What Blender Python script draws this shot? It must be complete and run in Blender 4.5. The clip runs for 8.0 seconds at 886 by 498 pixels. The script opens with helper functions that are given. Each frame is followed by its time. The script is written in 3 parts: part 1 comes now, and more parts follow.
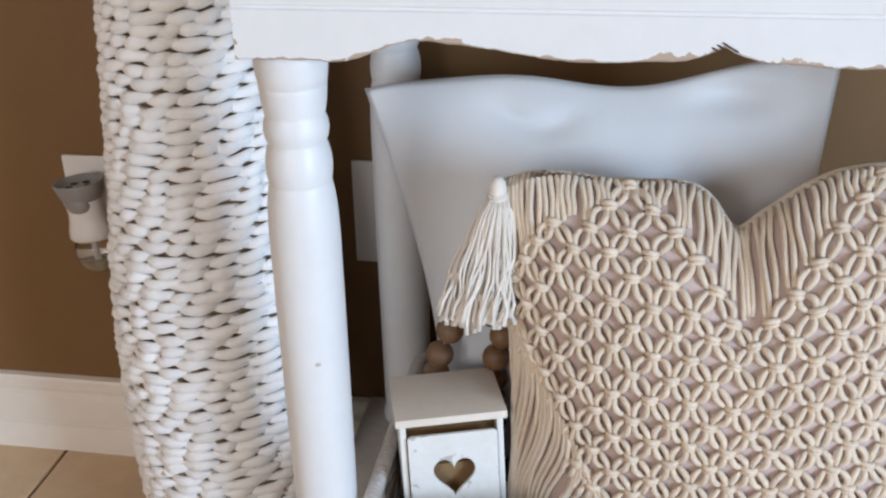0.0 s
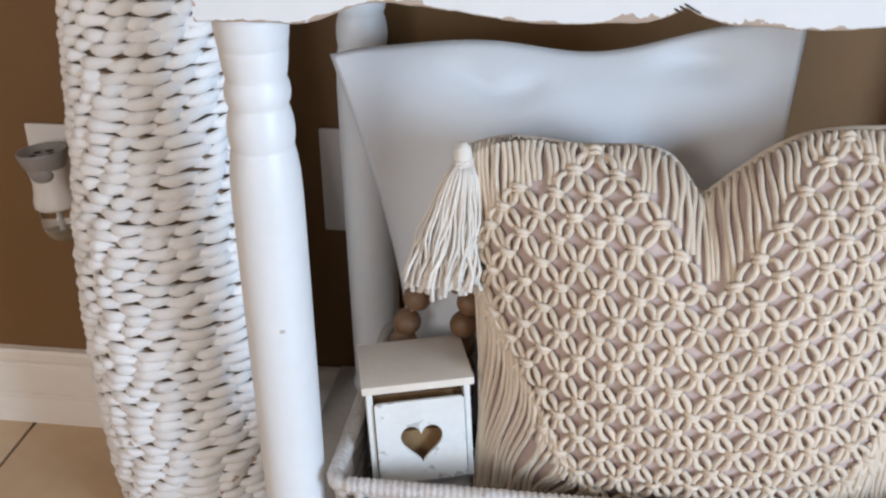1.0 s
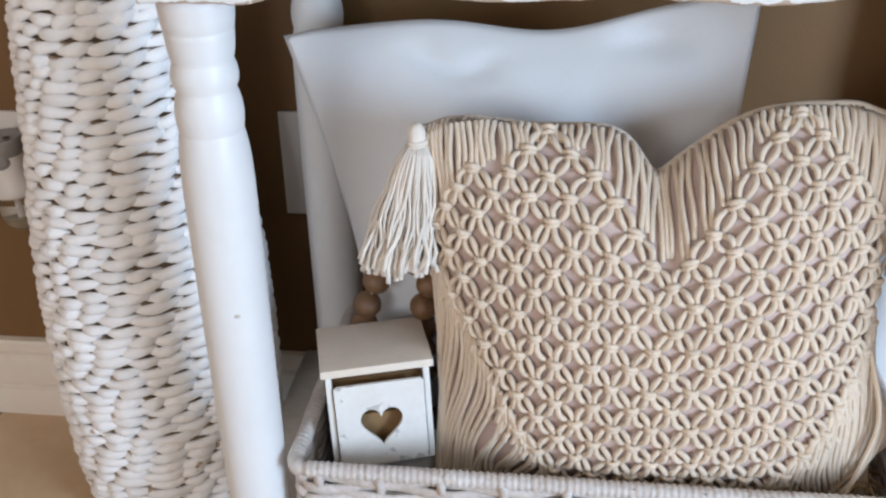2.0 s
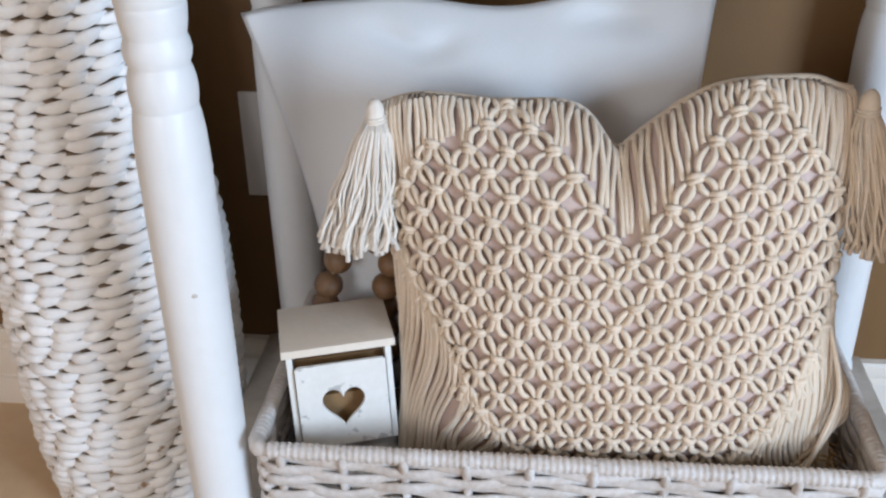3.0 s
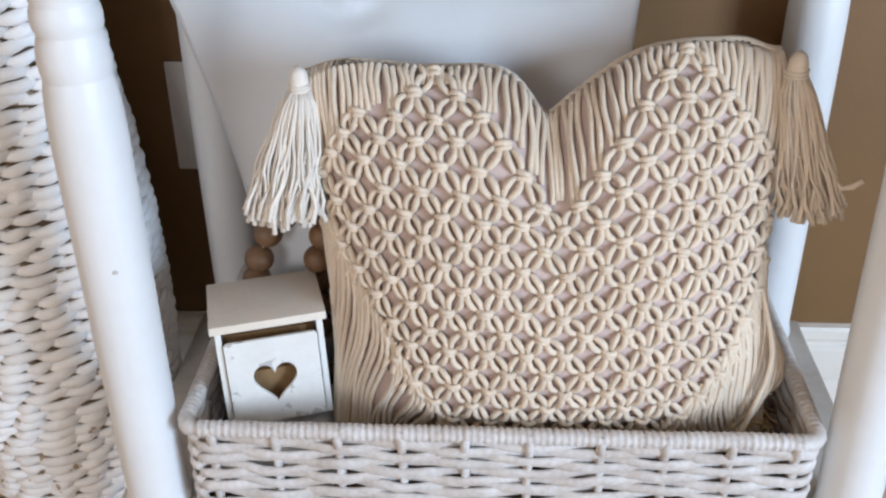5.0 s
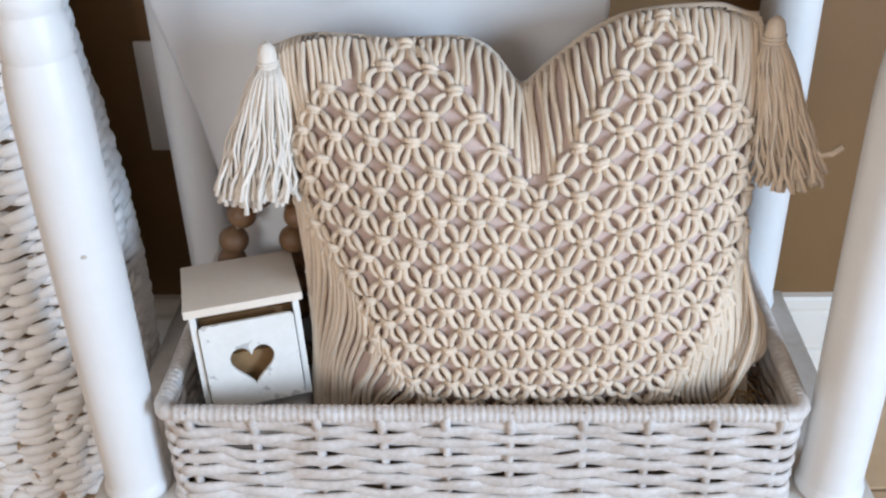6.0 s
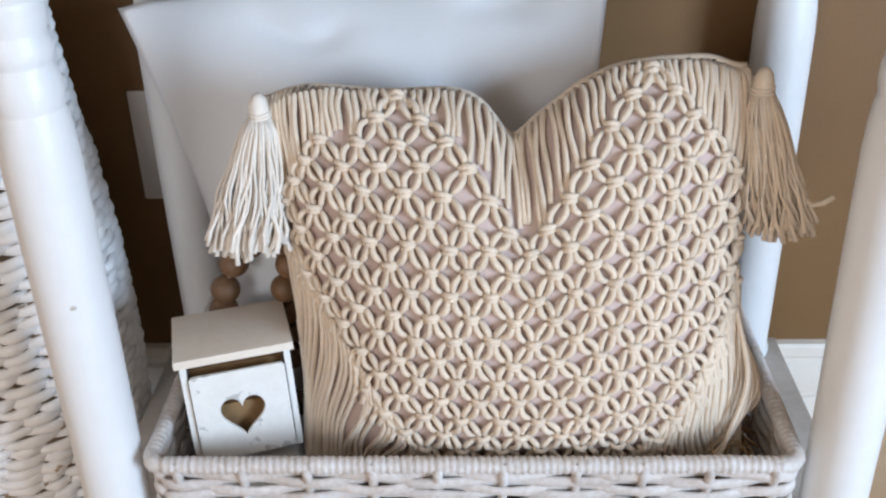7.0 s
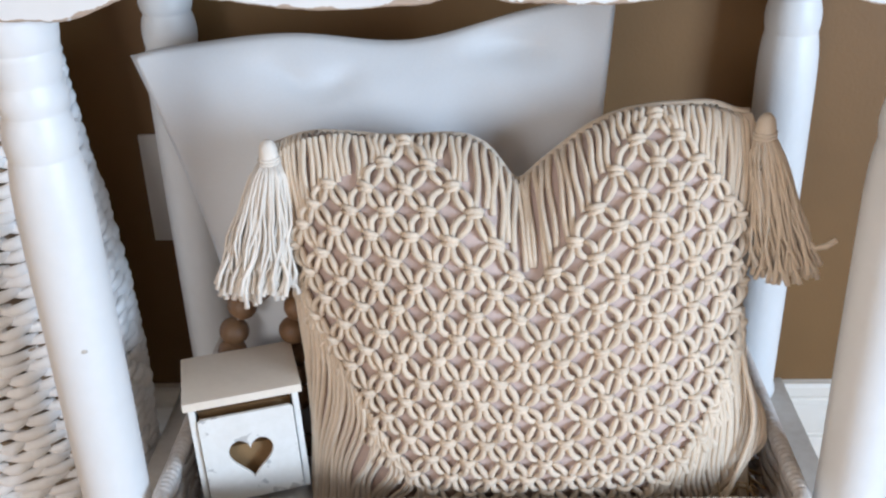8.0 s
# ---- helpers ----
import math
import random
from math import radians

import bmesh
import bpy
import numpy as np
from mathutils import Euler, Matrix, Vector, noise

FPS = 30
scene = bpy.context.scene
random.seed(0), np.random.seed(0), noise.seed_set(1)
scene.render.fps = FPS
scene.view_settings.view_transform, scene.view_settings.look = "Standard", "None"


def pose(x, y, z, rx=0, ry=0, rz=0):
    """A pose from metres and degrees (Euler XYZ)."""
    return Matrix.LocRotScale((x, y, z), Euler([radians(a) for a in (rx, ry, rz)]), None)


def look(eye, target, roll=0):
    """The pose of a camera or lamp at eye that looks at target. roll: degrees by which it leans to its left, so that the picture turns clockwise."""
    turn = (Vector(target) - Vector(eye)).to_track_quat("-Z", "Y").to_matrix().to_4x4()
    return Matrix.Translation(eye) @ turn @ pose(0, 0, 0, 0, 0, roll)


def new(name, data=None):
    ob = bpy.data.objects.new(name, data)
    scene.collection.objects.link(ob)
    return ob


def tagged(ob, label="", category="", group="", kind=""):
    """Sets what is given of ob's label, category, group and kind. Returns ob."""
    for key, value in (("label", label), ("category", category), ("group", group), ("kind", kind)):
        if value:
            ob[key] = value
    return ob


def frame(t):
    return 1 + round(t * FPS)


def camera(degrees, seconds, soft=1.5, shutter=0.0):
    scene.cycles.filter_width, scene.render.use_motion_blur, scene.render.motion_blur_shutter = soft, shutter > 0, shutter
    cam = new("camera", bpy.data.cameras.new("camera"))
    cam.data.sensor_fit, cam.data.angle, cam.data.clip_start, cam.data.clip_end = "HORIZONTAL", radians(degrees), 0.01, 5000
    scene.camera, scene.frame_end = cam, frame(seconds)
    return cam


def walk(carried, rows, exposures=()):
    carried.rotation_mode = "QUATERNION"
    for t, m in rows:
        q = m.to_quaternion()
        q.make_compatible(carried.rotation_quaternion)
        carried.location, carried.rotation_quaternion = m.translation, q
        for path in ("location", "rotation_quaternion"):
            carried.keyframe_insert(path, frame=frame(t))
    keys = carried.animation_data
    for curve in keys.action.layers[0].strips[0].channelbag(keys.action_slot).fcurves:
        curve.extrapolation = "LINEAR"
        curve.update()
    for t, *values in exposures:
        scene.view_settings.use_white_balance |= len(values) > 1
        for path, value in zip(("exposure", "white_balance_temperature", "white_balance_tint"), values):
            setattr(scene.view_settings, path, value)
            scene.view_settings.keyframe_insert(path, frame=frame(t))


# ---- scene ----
cam = camera(46.39, 8.0, soft=2.3)
PATH = [
    (0, (0.2879, 0.1439, 0.8293), (0.1022, 1.2126, 0.3161), -1.17),
    (0.5, (0.2928, 0.1459, 0.8257), (0.1207, 1.2092, 0.2967), -1.01),
    (1, (0.2988, 0.1466, 0.8208), (0.1389, 1.2062, 0.2806), -0.85),
    (1.5, (0.3080, 0.1497, 0.8164), (0.1608, 1.2068, 0.2678), -1.09),
    (1.7, (0.3140, 0.1510, 0.8180), (0.0730, 1.9100, -0.1020), -1.20),
    (2.8, (0.3305, 0.1555, 0.8100), (0.1370, 1.9040, -0.1410), -1.05),
    (3, (0.3321, 0.1546, 0.8060), (0.2234, 1.2051, 0.2362), -0.99),
    (3.5, (0.3403, 0.1559, 0.8046), (0.2478, 1.2055, 0.2302), -0.82),
    (4, (0.3446, 0.1608, 0.8020), (0.2657, 1.2063, 0.2184), -0.50),
    (4.5, (0.3505, 0.1652, 0.7996), (0.2820, 1.2075, 0.2089), -0.48),
    (4.7, (0.3515, 0.1665, 0.7980), (0.2470, 1.9030, -0.1890), -0.45),
    (5.8, (0.3602, 0.1780, 0.7895), (0.2840, 1.8920, -0.2380), -1.40),
    (6, (0.3625, 0.1810, 0.7876), (0.3178, 1.2077, 0.1679), -1.60),
    (6.2, (0.3655, 0.1840, 0.7855), (0.2910, 1.8920, -0.2520), -1.70),
    (6.5, (0.3677, 0.1874, 0.7890), (0.3266, 1.2195, 0.1782), -1.60),
    (7, (0.3677, 0.1855, 0.7923), (0.3259, 1.2366, 0.2148), -1.59),
    (7.5, (0.3681, 0.1823, 0.7964), (0.3241, 1.2423, 0.2355), -1.64),
    (8, (0.3679, 0.1805, 0.8024), (0.3188, 1.2503, 0.2610), -1.84),
]
walk(cam, [(t, look(eye, target, roll)) for t, eye, target, roll in PATH], [(0.0, -0.03, 5880, 10), (8.0, 0.09, 5880, 10)])

# ---- world, lamps, exposure ----
WALL_Y = 1.2
ROOM = (-1.7, 2.6, -2.2, WALL_Y, 2.5)
world = bpy.data.worlds.new("world")
scene.world = world
world.use_nodes = True
sky = world.node_tree.nodes.new("ShaderNodeTexSky")
sky.sky_type, sky.sun_disc, sky.sun_elevation, sky.sun_rotation = "NISHITA", False, radians(35), radians(120)
world.node_tree.links.new(sky.outputs[0], world.node_tree.nodes["Background"].inputs[0])
world.node_tree.nodes["Background"].inputs[1].default_value = 0.1


def area_lamp(name, m, w, h, watts, colour):
    data = bpy.data.lights.new(name, "AREA")
    data.shape, data.size, data.size_y, data.energy, data.color = "RECTANGLE", w, h, watts, colour
    ob = new(name, data)
    ob.matrix_world = m
    return ob


area_lamp("daylight_right", look((2.58, -1.05, 0.84), (0.35, 0.95, 0.55)), 0.85, 1.4, 85, (0.63, 0.81, 1.0))
# fill lamp added in front to lighten the vase and the back leg
area_lamp("front_fill", look((-0.8, -2.18, 1.15), (0.1, 1.0, 0.5)), 1.2, 1.2, 29, (1.0, 0.94, 0.87))


# ---- materials ----
def material(name, base, second, rough=0.6, big=6.0, small=60.0, mix=0.5, bump=0.15, bump_scale=120.0, metal=0.0, random_amount=0.0,
             wear_shade=None, wear_scale=90.0, sheen=0.0, bump_dist=0.002):
    """Two-scale colour variation, fine relief, and paint chips or painted-in shade where the mesh carries an attribute
    for them.
    """
    mat = bpy.data.materials.new(name)
    mat.use_nodes = True
    nt = mat.node_tree
    n, link = nt.nodes, nt.links.new
    bsdf = n["Principled BSDF"]
    tc = n.new("ShaderNodeTexCoord")

    def noise_tex(scale, detail=4.0):
        t = n.new("ShaderNodeTexNoise")
        t.inputs["Scale"].default_value, t.inputs["Detail"].default_value = scale, detail
        link(tc.outputs["Object"], t.inputs["Vector"])
        return t

    a, b = noise_tex(big, 3.0), noise_tex(small, 5.0)
    add = n.new("ShaderNodeMath")
    add.operation = "MULTIPLY_ADD"
    link(a.outputs[0], add.inputs[0])
    add.inputs[1].default_value = 0.6
    half = n.new("ShaderNodeMath")
    half.operation = "MULTIPLY"
    link(b.outputs[0], half.inputs[0])
    half.inputs[1].default_value = 0.4
    link(half.outputs[0], add.inputs[2])
    ramp = n.new("ShaderNodeMapRange")
    ramp.inputs["From Min"].default_value, ramp.inputs["From Max"].default_value = 0.36, 0.66
    ramp.inputs["To Max"].default_value = mix
    link(add.outputs[0], ramp.inputs["Value"])
    col = n.new("ShaderNodeMix")
    col.data_type = "RGBA"
    col.inputs["A"].default_value, col.inputs["B"].default_value = (*base, 1), (*second, 1)
    link(ramp.outputs[0], col.inputs["Factor"])
    out = col.outputs["Result"]
    if random_amount:
        info, hsv, rng = n.new("ShaderNodeObjectInfo"), n.new("ShaderNodeHueSaturation"), n.new("ShaderNodeMapRange")
        rng.inputs["To Min"].default_value, rng.inputs["To Max"].default_value = 1 - random_amount, 1 + random_amount
        link(info.outputs["Random"], rng.inputs["Value"])
        link(rng.outputs[0], hsv.inputs["Value"])
        link(out, hsv.inputs["Color"])
        out = hsv.outputs[0]
    if wear_shade:
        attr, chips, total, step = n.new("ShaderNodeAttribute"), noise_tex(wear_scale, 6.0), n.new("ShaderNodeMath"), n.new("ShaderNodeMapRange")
        attr.attribute_name = "wear_shade"
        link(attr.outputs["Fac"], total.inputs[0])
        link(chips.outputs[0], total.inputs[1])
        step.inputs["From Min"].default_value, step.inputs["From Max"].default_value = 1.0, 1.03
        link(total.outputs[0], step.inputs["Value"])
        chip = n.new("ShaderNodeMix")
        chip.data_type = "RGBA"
        chip.inputs["B"].default_value = (*wear_shade, 1)
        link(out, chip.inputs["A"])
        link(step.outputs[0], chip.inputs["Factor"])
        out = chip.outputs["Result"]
    link(out, bsdf.inputs["Base Color"])
    bsdf.inputs["Roughness"].default_value, bsdf.inputs["Metallic"].default_value = rough, metal
    if sheen:
        bsdf.inputs["Sheen Weight"].default_value = sheen
    if bump:
        bn, fine = n.new("ShaderNodeBump"), noise_tex(bump_scale, 5.0)
        bn.inputs["Strength"].default_value, bn.inputs["Distance"].default_value = bump, bump_dist
        link(fine.outputs[0], bn.inputs["Height"])
        link(bn.outputs[0], bsdf.inputs["Normal"])
    return mat


WALL_PAINT = material("wall_paint", (0.186, 0.094, 0.029), (0.208, 0.108, 0.035), 0.55, 2, 30, 0.6, 0.10, 260)
# paints of the unseen walls and ceiling, tinted so that their bounce is warm
ROOM_PAINT = material("room_paint", (0.42, 0.29, 0.18), (0.46, 0.32, 0.2), 0.6, 2, 30, 0.6, 0.2, 200)
CEILING_PAINT = material("ceiling_paint", (0.82, 0.76, 0.67), (0.76, 0.7, 0.61), 0.8, 3, 40, 0.5, 0.3, 150)
TRIM_PAINT = material("trim_paint", (0.86, 0.79, 0.70), (0.78, 0.70, 0.60), 0.35, 5, 60, 0.5, 0.06, 120)
TILE = material("tile", (0.66, 0.48, 0.30), (0.57, 0.39, 0.23), 0.35, 7, 45, 0.8, 0.12, 70, random_amount=0.06)
GROUT = material("grout", (0.26, 0.2, 0.14), (0.18, 0.13, 0.09), 0.9, 20, 150, 0.8, 0.5, 300)
TABLE_PAINT = material("table_paint", (0.80, 0.79, 0.78), (0.73, 0.715, 0.69), 0.42, 8, 70, 0.5, 0.10, 90, wear_shade=(0.47, 0.36, 0.28))
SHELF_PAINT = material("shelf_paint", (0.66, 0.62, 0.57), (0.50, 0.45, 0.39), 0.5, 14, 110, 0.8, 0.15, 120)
CHIP = material("chip", (0.05, 0.035, 0.025), (0.1, 0.07, 0.05), 0.8, 60, 300, 0.7)
LINEN = material("linen", (0.78, 0.78, 0.78), (0.72, 0.71, 0.70), 0.85, 9, 500, 0.5, 0.25, 900, sheen=0.3, bump_dist=0.0006)
COTTON = material("cotton", (0.78, 0.645, 0.500), (0.66, 0.52, 0.375), 0.85, 14, 260, 0.7, 0.45, 520, random_amount=0.05, sheen=0.3, bump_dist=0.0012)
LIT_TASSEL_COTTON = material("lit_tassel_cotton", (0.83, 0.75, 0.655), (0.72, 0.62, 0.51), 0.85, 14, 260, 0.7, 0.4, 520, random_amount=0.06, sheen=0.3, bump_dist=0.0012)
UNDER_CLOTH = material("under_cloth", (0.64, 0.495, 0.435), (0.55, 0.415, 0.36), 0.9, 20, 300, 0.6, 0.3, 700)
WICKER = material("wicker", (0.71, 0.67, 0.64), (0.50, 0.42, 0.355), 0.55, 30, 190, 0.9, 0.4, 240, random_amount=0.05)
ROPE = material("rope", (0.92, 0.90, 0.88), (0.82, 0.78, 0.75), 0.6, 18, 150, 0.7, 0.35, 260, random_amount=0.04, wear_shade=(0.40, 0.28, 0.18), wear_scale=60)
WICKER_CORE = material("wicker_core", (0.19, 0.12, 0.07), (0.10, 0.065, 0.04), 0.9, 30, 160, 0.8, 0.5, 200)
STRAW = material("straw", (0.52, 0.36, 0.19), (0.38, 0.25, 0.12), 0.8, 60, 300, 0.8, 0.2, 300)
RAW_WOOD = material("raw_wood", (0.27, 0.155, 0.062), (0.20, 0.11, 0.042), 0.7, 20, 160, 0.8, 0.2, 200)
BOX_PAINT = material("box_paint", (0.82, 0.80, 0.76), (0.70, 0.67, 0.61), 0.55, 30, 160, 0.55, 0.2, 150, wear_shade=(0.52, 0.50, 0.47), wear_scale=70)
LID_BOUNCE_PAINT = material("lid_bounce_paint", (0.80, 0.71, 0.60), (0.72, 0.63, 0.52), 0.6, 20, 140, 0.6, 0.15, 150, wear_shade=(0.45, 0.38, 0.30), wear_scale=70)
BEAD_WOOD = material("bead_wood", (0.235, 0.125, 0.058), (0.145, 0.074, 0.032), 0.5, 50, 300, 0.8, 0.15, 300, random_amount=0.12)
PLATE_PLASTIC = material("plate_plastic", (0.78, 0.74, 0.70), (0.74, 0.70, 0.66), 0.3, 10, 60, 0.5, 0.02)
GREY_PLASTIC = material("grey_plastic", (0.30, 0.28, 0.27), (0.26, 0.245, 0.235), 0.35, 20, 90, 0.5, 0.03)
DARK = material("dark_plastic", (0.03, 0.025, 0.02), (0.05, 0.04, 0.03), 0.6)
GLASS = bpy.data.materials.new("glass")
GLASS.use_nodes = True
GLASS.node_tree.nodes["Principled BSDF"].inputs["Transmission Weight"].default_value = 1.0
GLASS.node_tree.nodes["Principled BSDF"].inputs["Roughness"].default_value = 0.08
GLASS.node_tree.nodes["Principled BSDF"].inputs["Base Color"].default_value = (0.93, 0.92, 0.88, 1)
OIL = material("oil", (0.55, 0.47, 0.34), (0.5, 0.42, 0.3), 0.2, 30, 90, 0.5, 0.0)


# ---- building helpers ----
class Geo:
    """Vertices and faces, in world metres, of one mesh to be."""

    def __init__(self):
        self.v, self.f, self.w = [], [], []

    def tube(self, pts, r, sides=6, flat=1.0, closed=False, up=(0, 0, 1), cap=True):
        """A tube along pts; r: a radius or one for each point; flat: its thickness across 'up' against that along it."""
        pts = [Vector(p) for p in pts]
        n, base = len(pts), len(self.v)
        up = Vector(up)
        for i, p in enumerate(pts):
            if closed:
                d = pts[(i + 1) % n] - pts[i - 1]
            else:
                d = pts[min(i + 1, n - 1)] - pts[max(i - 1, 0)]
            d.normalize()
            side = d.cross(up)
            if side.length < 1e-4:
                side = d.cross(Vector((0.3, 1, 0.1)))
            side.normalize()
            top = side.cross(d)
            ri = r[i] if isinstance(r, (list, tuple)) else r
            for k in range(sides):
                a = 2 * math.pi * k / sides
                self.v.append(p + side * (ri * flat * math.cos(a)) + top * (ri * math.sin(a)))
        for i in range(n if closed else n - 1):
            a, b = base + i * sides, base + (i + 1) % n * sides
            for k in range(sides):
                k2 = (k + 1) % sides
                self.f.append((a + k, b + k, b + k2, a + k2))
        if cap and not closed:
            self.f.append(tuple(base + k for k in range(sides)))
            self.f.append(tuple(base + (n - 1) * sides + k for k in reversed(range(sides))))
        return self

    def lathe(self, centre, profile, steps=32, close=True):
        """profile: (z, r) from below to above, round the upright axis through centre (x, y)."""
        base = len(self.v)
        for z, r in profile:
            for k in range(steps):
                a = 2 * math.pi * k / steps
                self.v.append(Vector((centre[0] + r * math.cos(a), centre[1] + r * math.sin(a), z)))
        for i in range(len(profile) - 1):
            for k in range(steps):
                k2 = (k + 1) % steps
                self.f.append((base + i * steps + k, base + i * steps + k2, base + (i + 1) * steps + k2, base + (i + 1) * steps + k))
        if close:
            self.f.append(tuple(base + k for k in reversed(range(steps))))
            self.f.append(tuple(base + (len(profile) - 1) * steps + k for k in range(steps)))
        return self

    def blob(self, m, rings=5, steps=8):
        """A unit ball under the matrix m."""
        base = len(self.v)
        self.v.append(m @ Vector((-1, 0, 0)))
        for i in range(1, rings):
            a = math.pi * i / rings
            for k in range(steps):
                b = 2 * math.pi * k / steps
                self.v.append(m @ Vector((-math.cos(a), math.sin(a) * math.cos(b), math.sin(a) * math.sin(b))))
        self.v.append(m @ Vector((1, 0, 0)))
        for k in range(steps):
            k2 = (k + 1) % steps
            self.f.append((base, base + 1 + k2, base + 1 + k))
            for i in range(rings - 2):
                a = base + 1 + i * steps
                self.f.append((a + k, a + k2, a + steps + k2, a + steps + k))
            a = base + 1 + (rings - 2) * steps
            self.f.append((a + k, a + k2, len(self.v) - 1))
        return self

    def box(self, lo, hi, m=None, bevel=0.0):
        bm = bmesh.new()
        bmesh.ops.create_cube(bm, size=1)
        for v in bm.verts:
            v.co = Vector([(l + h) / 2 + c * (h - l) for l, h, c in zip(lo, hi, v.co)])
        if bevel:
            bmesh.ops.bevel(bm, geom=bm.edges[:], offset=bevel, segments=2, profile=0.6, affect="EDGES")
        return self.take(bm, m)

    def take(self, bm, m=None):
        base = len(self.v)
        bm.verts.index_update()
        self.v += [(m @ v.co) if m else v.co.copy() for v in bm.verts]
        self.f += [tuple(base + v.index for v in f.verts) for f in bm.faces]
        bm.free()
        return self

    def sheet(self, rows, close_u=False):
        """A grid of points, row by row."""
        base, n = len(self.v), len(rows[0])
        for r in rows:
            self.v += [Vector(p) for p in r]
        for i in range(len(rows) - 1):
            for k in range(n if close_u else n - 1):
                k2 = (k + 1) % n
                self.f.append((base + i * n + k, base + i * n + k2, base + (i + 1) * n + k2, base + (i + 1) * n + k))
        return self

    def mesh(self, name, mat, base, smooth):
        me = bpy.data.meshes.new(name)
        me.from_pydata([v - base for v in self.v], [], self.f)
        me.materials.append(mat)
        if smooth is True:
            me.shade_smooth()
        elif smooth:
            me.shade_smooth()
            me.set_sharp_from_angle(angle=radians(smooth))
        if self.w:
            me.attributes.new("wear_shade", "FLOAT", "POINT").data.foreach_set("value", self.w)
        me.update()
        return me


BASE = {}


def thing(name, at, label, category, group="", kind=""):
    ob = new(name)
    ob.location = at
    ob.empty_display_size = 0.02
    BASE[ob] = Vector(at)
    return tagged(ob, label, category, group, kind)


def part(name, geo, mat, parent, label="", smooth=True):
    ob = new(name, geo.mesh(name, mat, BASE[parent], smooth))
    ob.parent = parent
    BASE[ob] = BASE[parent]
    return tagged(ob, label)


def single(name, geo, mat, at, label="", category="", group="", kind="", smooth=True):
    ob = new(name, geo.mesh(name, mat, Vector(at), smooth))
    ob.location = at
    BASE[ob] = Vector(at)
    return tagged(ob, label, category, group, kind)


rnd = random.Random(7)

# ---- the room ----
X0, X1, Y0, Y1, ZC = ROOM
single("wall_north", Geo().box((X0 - 0.1, WALL_Y, 0), (X1 + 0.1, WALL_Y + 0.1, ZC)), WALL_PAINT, (0, WALL_Y, 0), "warm brown painted plaster wall behind the table", "wall", kind="structure", smooth=False)


def wall_with_opening(name, along, lo, hi, fixed, thick, w0, w1, z0, z1, label):
    g = Geo()
    for a, b, c, d in ((lo, w0, 0, ZC), (w1, hi, 0, ZC), (w0, w1, 0, z0), (w0, w1, z1, ZC)):
        if along == "y":
            g.box((fixed, a, c), (fixed + thick, b, d))
        else:
            g.box((a, fixed, c), (b, fixed + thick, d))
    single(name, g, ROOM_PAINT, (fixed if along == "y" else 0, 0 if along == "y" else fixed, 0), label, "wall", kind="structure", smooth=False)


# these three walls and the ceiling are unseen, added to bounce light
wall_with_opening("wall_east", "y", Y0, WALL_Y, X1, 0.12, -1.55, -0.55, 0.12, 1.56, "unseen tan wall added around the tall window opening")
single("wall_west", Geo().box((X0 - 0.1, Y0, 0), (X0, WALL_Y, ZC)), ROOM_PAINT, (X0, 0, 0), "unseen tan wall added to bounce warm light into the room", "wall", kind="structure", smooth=False)
wall_with_opening("wall_south", "x", X0 - 0.1, X1 + 0.12, Y0 - 0.12, 0.12, -1.4, -0.2, 0.55, 1.75, "unseen tan wall with an opening added for the front fill")
single("ceiling", Geo().box((X0 - 0.1, Y0 - 0.12, ZC), (X1 + 0.12, WALL_Y + 0.1, ZC + 0.1)), CEILING_PAINT, (0, 0, ZC), "unseen warm white ceiling added to bounce light into the room", "ceiling", kind="structure", smooth=False)

# baseboard with a moulded profile
board = [(0.0, 0.0), (0.016, 0.0), (0.016, 0.034), (0.0145, 0.038), (0.0105, 0.040), (0.0105, 0.043), (0.013, 0.046), (0.013, 0.078), (0.0115, 0.083),
         (0.0075, 0.087), (0.0075, 0.090), (0.0105, 0.094), (0.0105, 0.106), (0.0085, 0.110), (0.0, 0.111)]
single("baseboard", Geo().sheet([[(X0, WALL_Y - d, z) for d, z in board], [(X1, WALL_Y - d, z) for d, z in board]]), TRIM_PAINT, (0, WALL_Y, 0),
       "off-white moulded wooden baseboard along the brown wall", "baseboard", kind="structure", smooth=25)

floor = single("floor", Geo().box((X0 - 0.1, Y0 - 0.12, -0.1), (X1 + 0.12, WALL_Y + 0.1, -0.004)), GROUT, (0, 0, 0), "beige ceramic tile floor with brown grout", "floor", kind="structure", smooth=False)

# ---- console table ----
TX0, TX1, TY0, TY1 = 0.022, 0.698, 0.83, 1.19
SHELF_Z = 0.127
table = thing("console_table", (0.36, 1.0, 0), "white painted console table with turned legs and chipped scalloped apron", "table")


